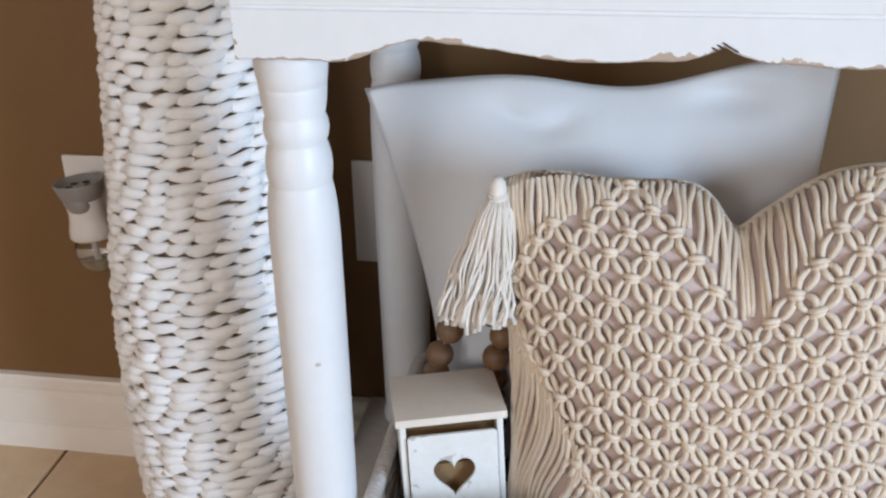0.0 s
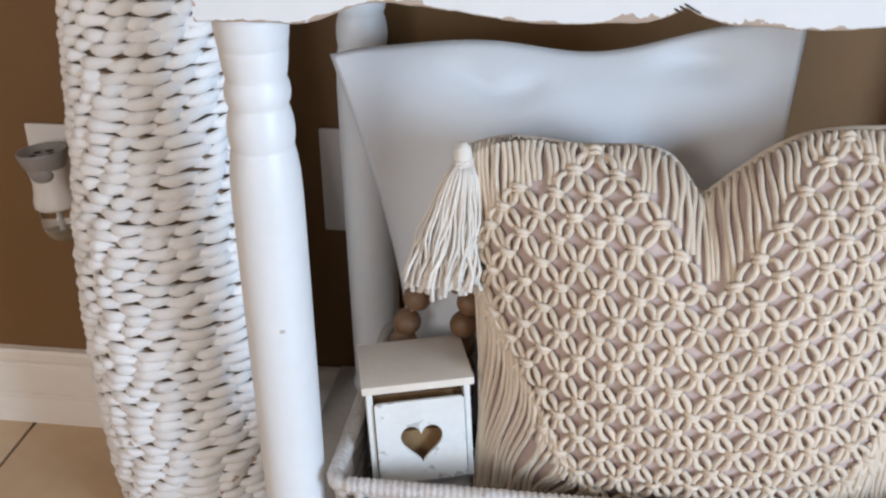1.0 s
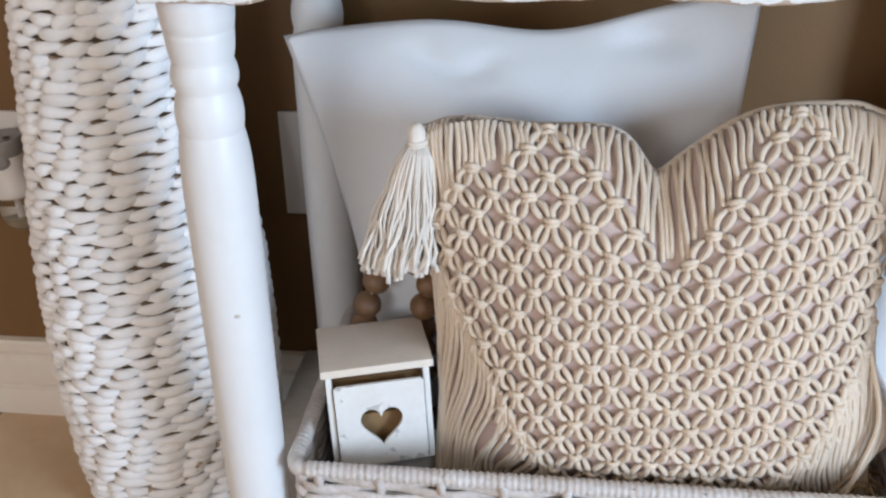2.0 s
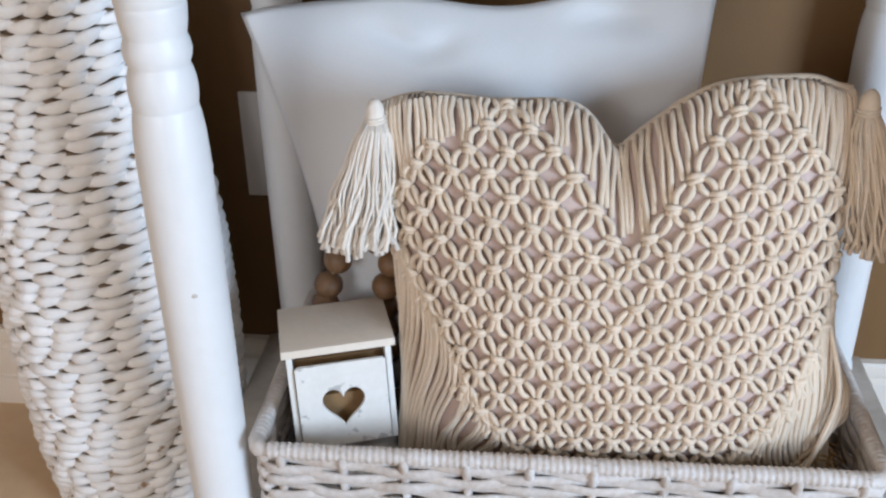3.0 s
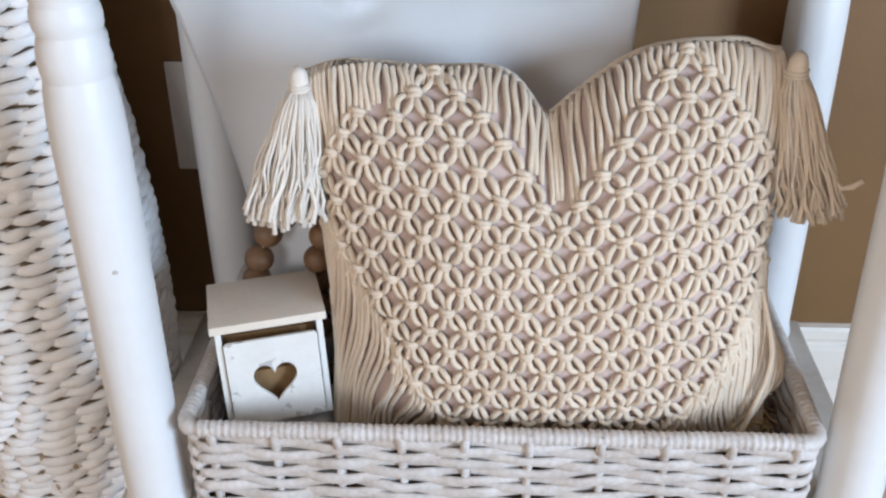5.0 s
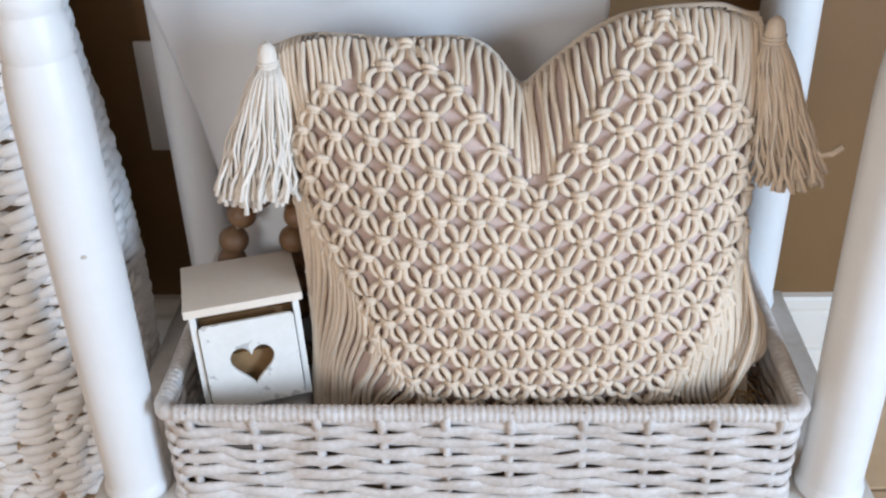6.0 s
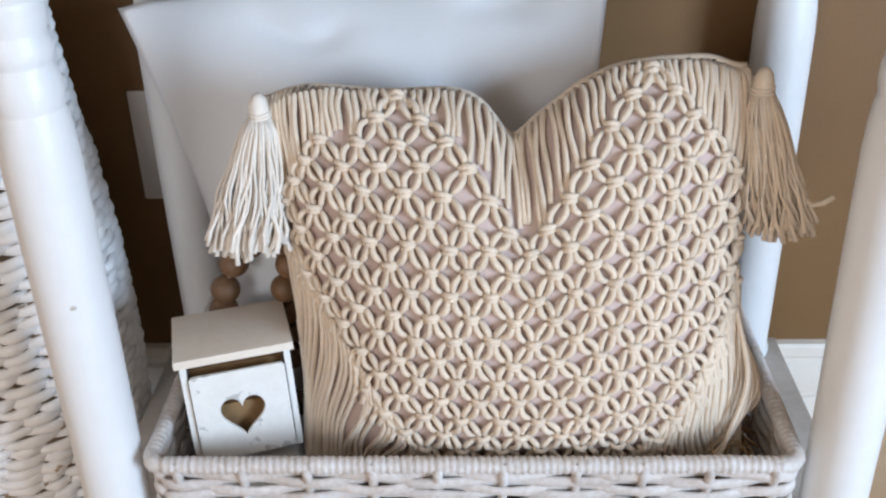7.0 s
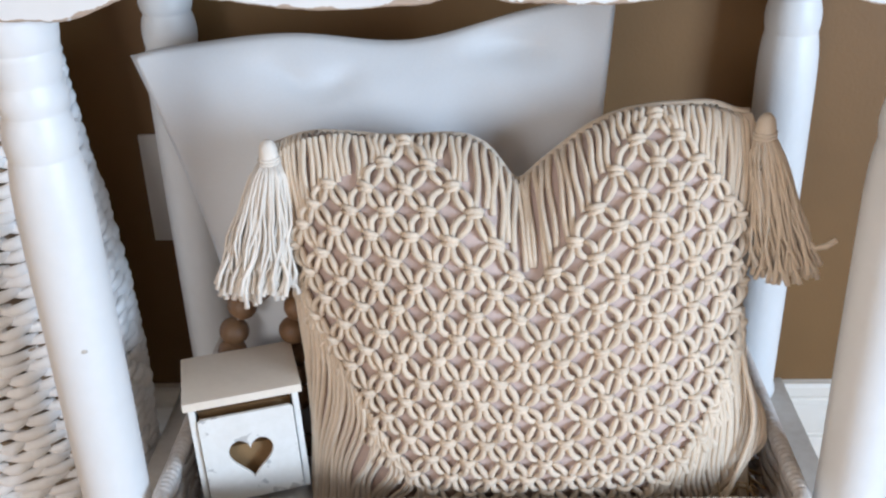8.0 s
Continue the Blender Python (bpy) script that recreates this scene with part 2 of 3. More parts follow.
def leg_profile(z0, z1):
    """The turned leg: plain long shaft above the shelf, rings and grooves at the neck."""
    k = z1 - 0.64
    return [(z0, 0.0285), (z0 + 0.005, 0.0295), (z0 + 0.010, 0.0288), (z0 + 0.013, 0.0270), (z0 + 0.016, 0.0268), (z0 + 0.05, 0.0272), (0.30 + k, 0.0280), (0.42 + k, 0.0284), (0.49 + k, 0.0284),
            (0.512 + k, 0.0276), (0.525 + k, 0.0262), (0.5325 + k, 0.0248), (0.5335 + k, 0.0243), (0.5350 + k, 0.0248), (0.540 + k, 0.0256), (0.547 + k, 0.0261),
            (0.555 + k, 0.0255), (0.562 + k, 0.0240), (0.5655 + k, 0.0226), (0.5670 + k, 0.0228), (0.571 + k, 0.0245), (0.577 + k, 0.0254), (0.583 + k, 0.0246),
            (0.587 + k, 0.0232), (0.5885 + k, 0.0228), (0.591 + k, 0.0236), (0.598 + k, 0.0248), (0.607 + k, 0.0256), (0.6105 + k, 0.0258), (0.6115 + k, 0.0253),
            (0.6125 + k, 0.0260), (0.620 + k, 0.0272), (0.630 + k, 0.0280), (z1, 0.0282)]


FOOT = [(0.0, 0.017), (0.004, 0.019), (0.03, 0.022), (0.07, 0.026), (0.1, 0.028), (0.114, 0.029)]
for lx, ly, ztop in ((0.051, 0.866, 0.642), (0.668, 0.866, 0.642), (0.068, 1.150, 0.642), (0.660, 1.158, 0.642)):
    part("leg", Geo().lathe((lx, ly), leg_profile(SHELF_Z, ztop), 40), TABLE_PAINT, table)
    part("foot", Geo().lathe((lx, ly), FOOT, 28), TABLE_PAINT, table)


def scallop(x):
    """Height of the apron's lower edge."""
    s = abs(x - 0.358)
    for (a, za), (b, zb) in zip(EDGE, EDGE[1:]):
        if a <= s <= b:
            t = (s - a) / (b - a)
            return za + (zb - za) * t * t * (3 - 2 * t) if a > 0 else za + (zb - za) * (1 - (1 - t) ** 2)
    return EDGE[-1][1]


EDGE = [(0.0, 0.6565), (0.034, 0.6455), (0.085, 0.6435), (0.205, 0.6555), (0.262, 0.6400), (0.40, 0.6400)]
APRON_TOP = 0.745
g = Geo()
rows, wear_shade = [], []
levels = [0, 0.0015, 0.004, 0.008, 0.014, 0.018, 0.1, 0.2, 0.3, 0.4, 0.5]
BEAD = {0.1: (0.6755, 0.0), 0.2: (0.6763, 0.0014), 0.3: (0.6785, 0.0014), 0.4: (0.6793, 0.0), 0.5: (APRON_TOP, 0.0)}
xs = [TX0 + (TX1 - TX0) * i / 260 for i in range(261)]
wob = [0.0012 * noise.noise((x * 60, 3, 0)) + 0.0006 * noise.noise((x * 220, 1, 0)) for x in xs]
for back in (0, 1):
    order = levels if not back else levels[::-1]
    for lv in order:
        row = []
        for x, e in zip(xs, wob):
            z0 = scallop(x) + e
            # a shallow groove runs along the front at z = 0.677
            z, bead = (z0 + lv, 0.0) if lv < 0.1 else BEAD[lv]
            y = TY0 + (0.0016 if lv == 0 else 0.0) + bead if not back else TY0 + 0.02 - (0.0016 if lv == 0 else 0)
            row.append((x, y, z))
            end = max(0.0, 1 - min(x - TX0, TX1 - x) / 0.012)
            patch = 0.5 + 0.5 * noise.noise((x * 26, 7, 0))
            wear_shade.append(max((0.48 + 0.36 * patch) * max(0.0, 1 - lv / (0.002 + 0.026 * patch * patch)), 0.60 * end * (0.3 + 0.7 * patch), 0.12))
        rows.append(row)
rows.append(rows[0])
wear_shade += wear_shade[: len(xs)]
g.sheet([[r[i] for r in rows] for i in range(len(xs))])
n_rows = len(rows)
g.w = [wear_shade[k * len(xs) + i] for i in range(len(xs)) for k in range(n_rows)]
g.f.append(tuple(range(n_rows - 1)))
g.f.append(tuple((len(xs) - 1) * n_rows + k for k in reversed(range(n_rows - 1))))
part("front_apron", g, TABLE_PAINT, table, "white scalloped apron with paint chipped to tan wood", smooth=35)
for nm, lo, hi in (("side_apron", (TX0, TY0 + 0.021, 0.645), (TX0 + 0.018, TY1 - 0.021, APRON_TOP)), ("side_apron", (TX1 - 0.018, TY0 + 0.021, 0.645), (TX1, TY1 - 0.021, APRON_TOP)),
                   ("back_apron", (TX0, TY1 - 0.02, 0.645), (TX1, TY1, APRON_TOP)), ("tabletop", (TX0 - 0.012, TY0 - 0.014, APRON_TOP + 0.0005), (TX1 + 0.012, TY1 + 0.005, APRON_TOP + 0.022)),
                   ("shelf", (0.014, 0.828, SHELF_Z - 0.022), (0.705, 1.182, SHELF_Z - 0.0005))):
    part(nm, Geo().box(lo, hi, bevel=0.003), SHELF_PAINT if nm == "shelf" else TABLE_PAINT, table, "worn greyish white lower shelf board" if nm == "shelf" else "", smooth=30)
# bare knot on the front leg, and a splintered nick under the apron
knot = Geo()
for i in range(5):
    knot.blob(pose(0.061 + 0.0022 * (i - 2) * rnd.random(), 0.8396, 0.384 + 0.0012 * (i - 2) * rnd.random()) @ Matrix.Diagonal((0.0032, 0.0008, 0.0013, 1)), 4, 6)
part("paint_chip", knot, SHELF_PAINT, table, "small rubbed spot in the paint")
nick = Geo()
for i in range(5):
    x = 0.352 + 0.0032 * i
    nick.blob(pose(x, TY0 - 0.0003, scallop(x) + 0.002, 0, 28, 0) @ Matrix.Diagonal((0.0030, 0.0008, 0.0008, 1)), 4, 6)
part("paint_chip", nick, CHIP, table, "dark splintered nick in the apron edge")

# ---- wicker basket on the shelf ----
BX0, BX1, BY0, BY1 = 0.088, 0.630, 0.840, 1.118
BZ0, BZ1 = SHELF_Z + 0.001, 0.2275
basket = thing("wicker_basket", (0.36, 0.98, BZ0), "low white-painted rectangular wicker basket with a wrapped rim on the shelf", "basket")


def ring_path(inset, step, x0=BX0, x1=BX1, y0=BY0, y1=BY1, r=0.016):
    """Points and outward normals round a rounded rectangle, each with its run along the way."""
    x0, x1, y0, y1 = x0 + inset, x1 - inset, y0 + inset, y1 - inset
    r = max(0.004, r - inset)
    out = []

    def line(a, b, nrm):
        d = math.dist(a, b)
        k = max(2, int(d / step))
        out.extend((a[0] + (b[0] - a[0]) * i / k, a[1] + (b[1] - a[1]) * i / k, *nrm) for i in range(k))

    def arc(cx, cy, a0):
        out.extend((cx + r * math.cos(radians(a0 + 18 * i)), cy + r * math.sin(radians(a0 + 18 * i)), math.cos(radians(a0 + 18 * i)), math.sin(radians(a0 + 18 * i))) for i in range(5))

    line((x0 + r, y0), (x1 - r, y0), (0, -1))
    arc(x1 - r, y0 + r, -90)
    line((x1, y0 + r), (x1, y1 - r), (1, 0))
    arc(x1 - r, y1 - r, 0)
    line((x1 - r, y1), (x0 + r, y1), (0, 1))
    arc(x0 + r, y1 - r, 90)
    line((x0, y1 - r), (x0, y0 + r), (-1, 0))
    arc(x0 + r, y0 + r, 180)
    run, full = 0.0, []
    for i, p in enumerate(out):
        full.append((*p, run))
        run += math.dist(p[:2], out[(i + 1) % len(out)][:2])
    return full, run


path, total_run = ring_path(0.005, 0.006)
STAKES = round(total_run / 0.0545)
gap = total_run / STAKES
STRANDS = 12
for row in range(STRANDS):
    z = BZ0 + 0.006 + (BZ1 - BZ0 - 0.016) * row / (STRANDS - 1)
    pts, rr = [], []
    ph = 0.28 + 0.02 * rnd.uniform(-1, 1)
    for x, y, nx, ny, s in path:
        wave = math.sin(math.pi * (s / gap + ph + row)) * (0.0034 + 0.0012 * noise.noise((s * 9, row * 4.3, 1)))
        wz = 0.0054 * noise.noise((s * 16, row * 3.1, 0)) + 0.0016 * noise.noise((s * 60, row * 7.3, 5))
        pts.append((x + nx * wave, y + ny * wave, z + wz))
        rr.append(0.0055 + 0.0014 * noise.noise((s * 30, row * 5.7, 2)))
    part("strand", Geo().tube(pts, rr, 8, flat=0.5, closed=True), WICKER, basket)
for i in range(STAKES):
    s = (i + 0.5 - 0.28) * gap % total_run
    x, y, nx, ny, _ = min(path, key=lambda q: abs(q[4] - s))
    lean = rnd.uniform(-0.002, 0.002)
    part("stake", Geo().tube([(x, y, BZ0), (x + lean * ny, y, BZ0 + 0.05), (x, y, BZ1 - 0.018), (x + nx * 0.004, y + ny * 0.004, BZ1 - 0.012), (x + nx * 0.0062, y + ny * 0.0062, BZ1 - 0.002), (x + nx * 0.004, y + ny * 0.004, BZ1 + 0.005)],
                             [0.0042, 0.0042, 0.0042, 0.0045, 0.0043, 0.003], 7), WICKER, basket)
rim_path, rim_run = ring_path(0.004, 0.0016)
pts, rr = [], []
for x, y, nx, ny, s in rim_path:
    k = s / 0.0058
    wrap = abs(math.sin(math.pi * (k + 0.25 * noise.noise((s * 25, 0, 0)))))
    rr.append(0.0054 + 0.0026 * wrap ** 0.5 + 0.0004 * noise.noise((s * 70, 2, 2)))
    pts.append((x, y, BZ1 + 0.0005 + 0.0010 * noise.noise((s * 12, 9, 0))))
part("rim", Geo().tube(pts, rr, 10, closed=True), WICKER, basket, "rim wrapped with a white-painted cane strip")
part("foot_rim", Geo().tube([(x, y, BZ0 + 0.004 + 0.0006 * noise.noise((s * 40, 1, 1))) for x, y, nx, ny, s in path], [0.0046 + 0.0012 * abs(math.sin(s / 0.0022)) for x, y, nx, ny, s in path], 8, closed=True), WICKER, basket)
part("base", Geo().box((BX0 + 0.01, BY0 + 0.01, BZ0), (BX1 - 0.01, BY1 - 0.01, BZ0 + 0.006)), WICKER_CORE, basket, "bare brown woven base", smooth=False)


# ---- cushions ----
def dome(s, p=2.4, q=0.75):
    return max(0.0, 1 - abs(s) ** p) ** q


def bell(u, c, w):
    return math.exp(-((u - c) / w) ** 2)


def pillow_point(u, v, side):
    """White pillow: side -1 is its front, +1 its back."""
    x = (1 - v) * (0.135 + (0.480 - 0.135) * u) + v * (0.054 + (0.482 - 0.054) * u)
    y = (1 - v) * 1.035 + v * (1.066 - 0.008 * u)
    z = (1 - v) * 0.160 + v * (0.554 + 0.044 * u)
    x += 0.014 * math.sin(math.pi * v) * (1 - 2 * u) * (0.3 + abs(1 - 2 * u)) * (1.0 if u < 0.5 else 0.7)
    z += v ** 3 * (0.004 * bell(u, 0.38, 0.18) - 0.020 * bell(u, 0.58, 0.20))
    z -= 0.004 * v ** 12 * (bell(u, 0.0, 0.045) + bell(u, 1.0, 0.05))
    x += 0.0015 * v ** 12 * (bell(u, 0.0, 0.06) - bell(u, 1.0, 0.06))
    full = dome(2 * u - 1, 2.6, 0.8) * dome(2 * v - 1, 2.6, 0.8)
    crease = 0.009 * bell(v, 0.945 - 0.05 * bell(u, 0.38, 0.08), 0.022) * bell(u, 0.37, 0.10) + 0.003 * bell(v, 0.90, 0.02) * bell(u, 0.44, 0.05)
    crease += 0.020 * bell(v, 0.95 - 0.25 * (u - 0.75), 0.035) * bell(u, 0.80, 0.09)
    soft = 0.006 * noise.noise((u * 3.1, v * 3.3, side)) + 0.0022 * noise.noise((u * 9, v * 8, side * 4))
    swell = 0.045 if side < 0 else 0.050
    edge = min(1.0, full * 3)
    return Vector((x, y + side * (swell * full + soft * edge) + (crease * edge if side < 0 else 0), z))


def cushion_mesh(fn, nu, nv):
    g = Geo()
    g.sheet([[fn(i / nu, j / nv, -1) for i in range(nu + 1)] for j in range(nv + 1)])
    g.sheet([[fn(1 - i / nu, j / nv, 1) for i in range(nu + 1)] for j in range(nv + 1)])
    bm = bmesh.new()
    vs = [bm.verts.new(v) for v in g.v]
    for f in g.f:
        bm.faces.new([vs[k] for k in f])
    bmesh.ops.remove_doubles(bm, verts=bm.verts[:], dist=0.0004)
    return Geo().take(bm)


pillow = thing("pillow", (0.3, 1.05, BZ0 + 0.006), "plain white cotton pillow leaning upright in the basket", "pillow")
part("cover", cushion_mesh(pillow_point, 70, 70), LINEN, pillow)


def mac_base(u, v, side):
    """The macrame cushion's cloth."""
    x = (1 - v) * (0.212 + (0.600 - 0.212) * u) + v * (0.194 + (0.580 - 0.194) * u)
    y = (1 - v) * 0.918 + v * 0.952
    z = (1 - v) * 0.160 + v * (0.508 + 0.030 * u)
    x += 0.012 * math.sin(math.pi * v) * (1 - 2 * u) + 0.010 * bell(v, 0.28, 0.12) * (u ** 6)
    chop = bell(u, 0.540, 0.095)
    z += v ** 4 * (0.006 * bell(u, 0.08, 0.12) - 0.006 * bell(u, 0.32, 0.14) - 0.036 * chop - 0.016 * bell(u, 0.515, 0.04) - 0.006 * bell(u, 0.64, 0.08))
    # the corners are soft and rounded
    z -= v ** 10 * (0.013 * bell(u, 1.0, 0.07) + 0.006 * bell(u, 0.0, 0.06))
    x += v ** 10 * (0.004 * bell(u, 0.0, 0.06) - 0.005 * bell(u, 1.0, 0.06))
    full = dome(2 * u - 1) * dome(2 * v - 1)
    y += side * (0.074 if side < 0 else 0.05) * full
    if side < 0:
        y += 0.022 * bell(u, 0.53, 0.075) * max(0.0, (v - 0.62) / 0.38) ** 1.3 * min(1.0, (1.001 - v) * 12)
    return Vector((x, y, z))


def arc_table(fn):
    """Even steps of run along a curve on the cushion, and its length."""
    ps = [fn(i / 200) for i in range(201)]
    run = [0.0]
    for a, b in zip(ps, ps[1:]):
        run.append(run[-1] + (b - a).length)
    return [r / run[-1] for r in run], run[-1]


ARC_U, U_M = arc_table(lambda t: mac_base(t, 0.5, -1))
ARC_V, V_M = arc_table(lambda t: mac_base(0.28, t, -1))


def on_arc(table, s):
    return float(np.interp(s, table, np.linspace(0, 1, 201)))


def mac(u, v, h):
    """A point h above the cushion's front, u and v in shares of the run across it."""
    u, v = on_arc(ARC_U, min(max(u, 0.0), 1.0)), on_arc(ARC_V, min(max(v, 0.0), 1.0))
    p = mac_base(u, v, -1)
    e = 0.01
    a = mac_base(min(u + e, 1), v, -1) - mac_base(max(u - e, 0), v, -1)
    b = mac_base(u, min(v + e, 1), -1) - mac_base(u, max(v - e, 0), -1)
    n = a.cross(b)
    n.normalize()
    return p + n * h


cushion = thing("macrame_cushion", (0.4, 0.93, BZ0 + 0.006), "cream macrame cushion with knotted cotton cords and corner tassels", "cushion")
part("cloth", cushion_mesh(mac_base, 44, 44), UNDER_CLOTH, cushion, "pinkish beige inner cushion cloth")
CORD = 0.0025
PETAL = [0.0020, 0.0025, 0.0028, 0.0029, 0.0029, 0.0028, 0.0025, 0.0020]
PU, PV = 0.0314 / U_M, 0.0192 / V_M


LOOSE = [(0.0, 0.30), (0.04, 0.25), (0.12, 0.14), (0.20, 0.06), (0.28, 0.015), (0.38, 0.015), (0.43, 0.09), (0.52, 0.22), (0.57, 0.21), (0.61, 0.16), (0.65, 0.10), (0.69, 0.04), (0.72, 0.015),
         (0.78, 0.02), (0.84, 0.07), (0.90, 0.14), (0.97, 0.23), (1.0, 0.27)]


def loose_top(u):
    """How far the loose cords hang from the upper seam before the first knots."""
    return float(np.interp(u, [a for a, _ in LOOSE], [b for _, b in LOOSE]))


def knotted(u, v):
    """Whether the knotted net covers this place; elsewhere the cords run loose."""
    if not (0.0 < u < 1.0) or v < 0.08:
        return False
    if v > 1 - loose_top(u):
        return False
    if v < 0.69 - 1.85 * u:
        return False
    if v < 0.485 - 1.31 * (1 - u):
        return False
    return True


def warp(u, v):
    """Hand-made unevenness of the net."""
    du = 0.010 * noise.noise((u * 9, v * 9, 3.3)) + 0.10 * (0.53 - u) * bell(u, 0.53, 0.18) * max(0.0, v - 0.5)
    dv = 0.010 * noise.noise((u * 9, v * 9, 8.8)) - 0.03 * bell(u, 0.53, 0.15) * max(0.0, v - 0.4)
    return u + du, v + dv


net = {}
for r in range(30):
    for c in range(-1, 18):
        u, v = 0.0775 + (c + (0.5 if r % 2 else 0.0)) * PU, 0.981 - r * PV
        if knotted(u, v):
            net[(r, c)] = warp(u, v)


def cord_points(a, b, bulge, h0, h1, steps=6, lift=0.0018):
    """A cord from a to b (both in u, v), bowed sideways by bulge metres."""
    du, dv = (b[0] - a[0]) * U_M, (b[1] - a[1]) * V_M
    ln = math.hypot(du, dv) or 1
    nu, nv = -dv / ln, du / ln
    out = []
    for i in range(steps + 1):
        t = i / steps
        s = math.sin(math.pi * t)
        out.append(mac(a[0] + (b[0] - a[0]) * t + nu * bulge * s / U_M, a[1] + (b[1] - a[1]) * t + nv * bulge * s / V_M, h0 + (h1 - h0) * t + lift * s))
    return out


def link(u, v, r, c, sgn, a_off, b_off, bow, lift):
    """A cord from the knot (r, c) down to its neighbour on one side."""
    nb = net.get((r + 1, c + ((-1 if sgn < 0 else 0) if r % 2 == 0 else (0 if sgn < 0 else 1))))
    if nb is None:
        nb = (min(max(u + sgn * PU * 0.46, 0.004), 0.996), v - PV)
    a = (u + sgn * a_off / U_M, v - 0.0016 / V_M)
    b = (nb[0] + sgn * b_off / U_M, nb[1] + 0.0020 / V_M)
    return cord_points(a, b, sgn * (bow + 0.0010 * rnd.uniform(-1, 1)), 0.0020, 0.0020, 7, lift + 0.0007 * rnd.uniform(-1, 1))


for (r, c), (u, v) in net.items():
    up = mac(u, v, 1) - mac(u, v, 0)
    w, skew = 0.0056 + 0.0006 * rnd.uniform(-1, 1), 0.0014 * rnd.uniform(-1, 1)

    def lip(dz, slope, rise):
        """A short bar of cord across the knot, high in its middle and tucked in at both ends."""
        return [mac(u + t * w / U_M, v + (dz + slope * t + skew * t) / V_M, rise - 0.0060 * abs(t) ** 2.2) for t in (-1, -0.66, -0.33, 0, 0.33, 0.66, 1)]

    knot = part("knot", Geo().tube(lip(0.0016, -0.0006, 0.0075), 0.0025, 7, up=up), COTTON, cushion)
    part("lip", Geo().tube(lip(-0.0022, 0.0006, 0.0062), 0.0023, 7, up=up), COTTON, knot)
    # four cords fan out below: on either side the working cord outside and the core cord within
    for sgn in (-1, 1):
        part("working_cord", Geo().tube(link(u, v, r, c, sgn, 0.0062, -0.0018, 0.0024, 0.0034), PETAL, 6, up=up), COTTON, knot)
        part("core_cord", Geo().tube(link(u, v, r, c, sgn, 0.0018, -0.0062, -0.0024, 0.0034), PETAL, 6, up=up), COTTON, knot)


# open slots of the uppermost knots, where the loose cords from the seam are tied in
SLOTS = []
for (r, c), (u, v) in net.items():
    for sgn, above in ((-1, (r - 1, c - 1 if r % 2 == 0 else c)), (1, (r - 1, c if r % 2 == 0 else c + 1))):
        if above not in net and v > 0.5:
            SLOTS += [(u + sgn * off / U_M, v + (0.001 + 0.55 * off) / V_M) for off in (0.0010, 0.0048, 0.0092, 0.0138)]


def nearest_slot(u):
    return min(SLOTS, key=lambda q: abs(q[0] - u) + 0.04 * (1 - q[1]))


def loose_cord(pts, r=CORD):
    part("cord", Geo().tube(pts, r, 6, up=(0, -1, 0.3)), COTTON, cushion)


n_top = 74
for i in range(n_top + 1):
    u = i / n_top
    top_u = u + 0.10 * (0.53 - u) * bell(u, 0.53, 0.14)
    slot = nearest_slot(u)
    end = max(1 - slot[1], loose_top(u) + 0.03, 0.045)
    wig = rnd.uniform(-1, 1)
    wu = slot[0] if end - (1 - slot[1]) < 0.05 else u + 0.15 * (0.53 - u) * bell(u, 0.53, 0.15)
    raw = on_arc(ARC_U, top_u)
    pts = [mac_base(raw, 0.93, 1) + Vector((0, 0.003, 0)), mac_base(raw, 0.985, 1) + Vector((0, 0.003, -0.001)), mac_base(raw, 1.0, 1) + Vector((0, 0.001, -0.001 + 0.0014 * rnd.random()))]
    for k in range(1, 9):
        t = k / 8
        pts.append(mac(top_u + (wu - top_u) * t + (0.004 * math.sin(5 * t + 3 * wig)) * t * (1 - t) * 4, 1 - end * t, 0.0030 - 0.0010 * t ** 4 + 0.0014 * math.sin(math.pi * t) + 0.0006 * wig))
    loose_cord(pts, CORD)
for i in range(34):
    # lower corner towards the box: long cords that fan outwards
    u = 0.012 + 0.0098 * i
    v0 = 0.69 - 1.85 * u + 0.05
    if v0 < 0.14:
        continue
    wig = rnd.uniform(-1, 1)
    drift = -0.085 * bell(u, 0.16, 0.16) * (v0 / 0.5)
    pts = []
    for k in range(11):
        t = k / 10
        uu = u + drift * t ** 1.6 + (0.027 * math.sin(5.2 * t + 1.1 + 0.7 * wig)) * t * (1 - t) * 3.4
        pts.append(mac(max(uu, 0.0), v0 + (0.04 - v0) * t, 0.0034 + 0.0016 * math.sin(7 * t + wig)))
    loose_cord(pts)
for i in range(32):
    u = 0.995 - 0.0105 * i
    v0 = 0.485 - 1.31 * (1 - u) + 0.05
    if v0 < 0.14:
        continue
    wig = rnd.uniform(-1, 1)
    pts = []
    for k in range(11):
        t = k / 10
        uu = u + 0.03 * t * bell(u, 0.9, 0.1) + 0.020 * math.sin(4.6 * t + 0.5 * wig + 2.6) * t * (1 - t) * 3
        pts.append(mac(min(uu, 1.0), v0 + (0.04 - v0) * t, 0.0034 + 0.0016 * math.sin(6 * t + wig)))
    loose_cord(pts)
# edge cords: the back's strings show along the upper seam and both sides
for u in (0.0, 1.0):
    for k in range(4):
        loose_cord([mac_base(u, 0.05 + 0.93 * i / 30, -1) + Vector(((-0.001 if u == 0 else 0.001) + 0.0012 * math.sin(i * 0.9 + k), 0.0005 + 0.0045 * k, 0)) for i in range(31)], CORD)
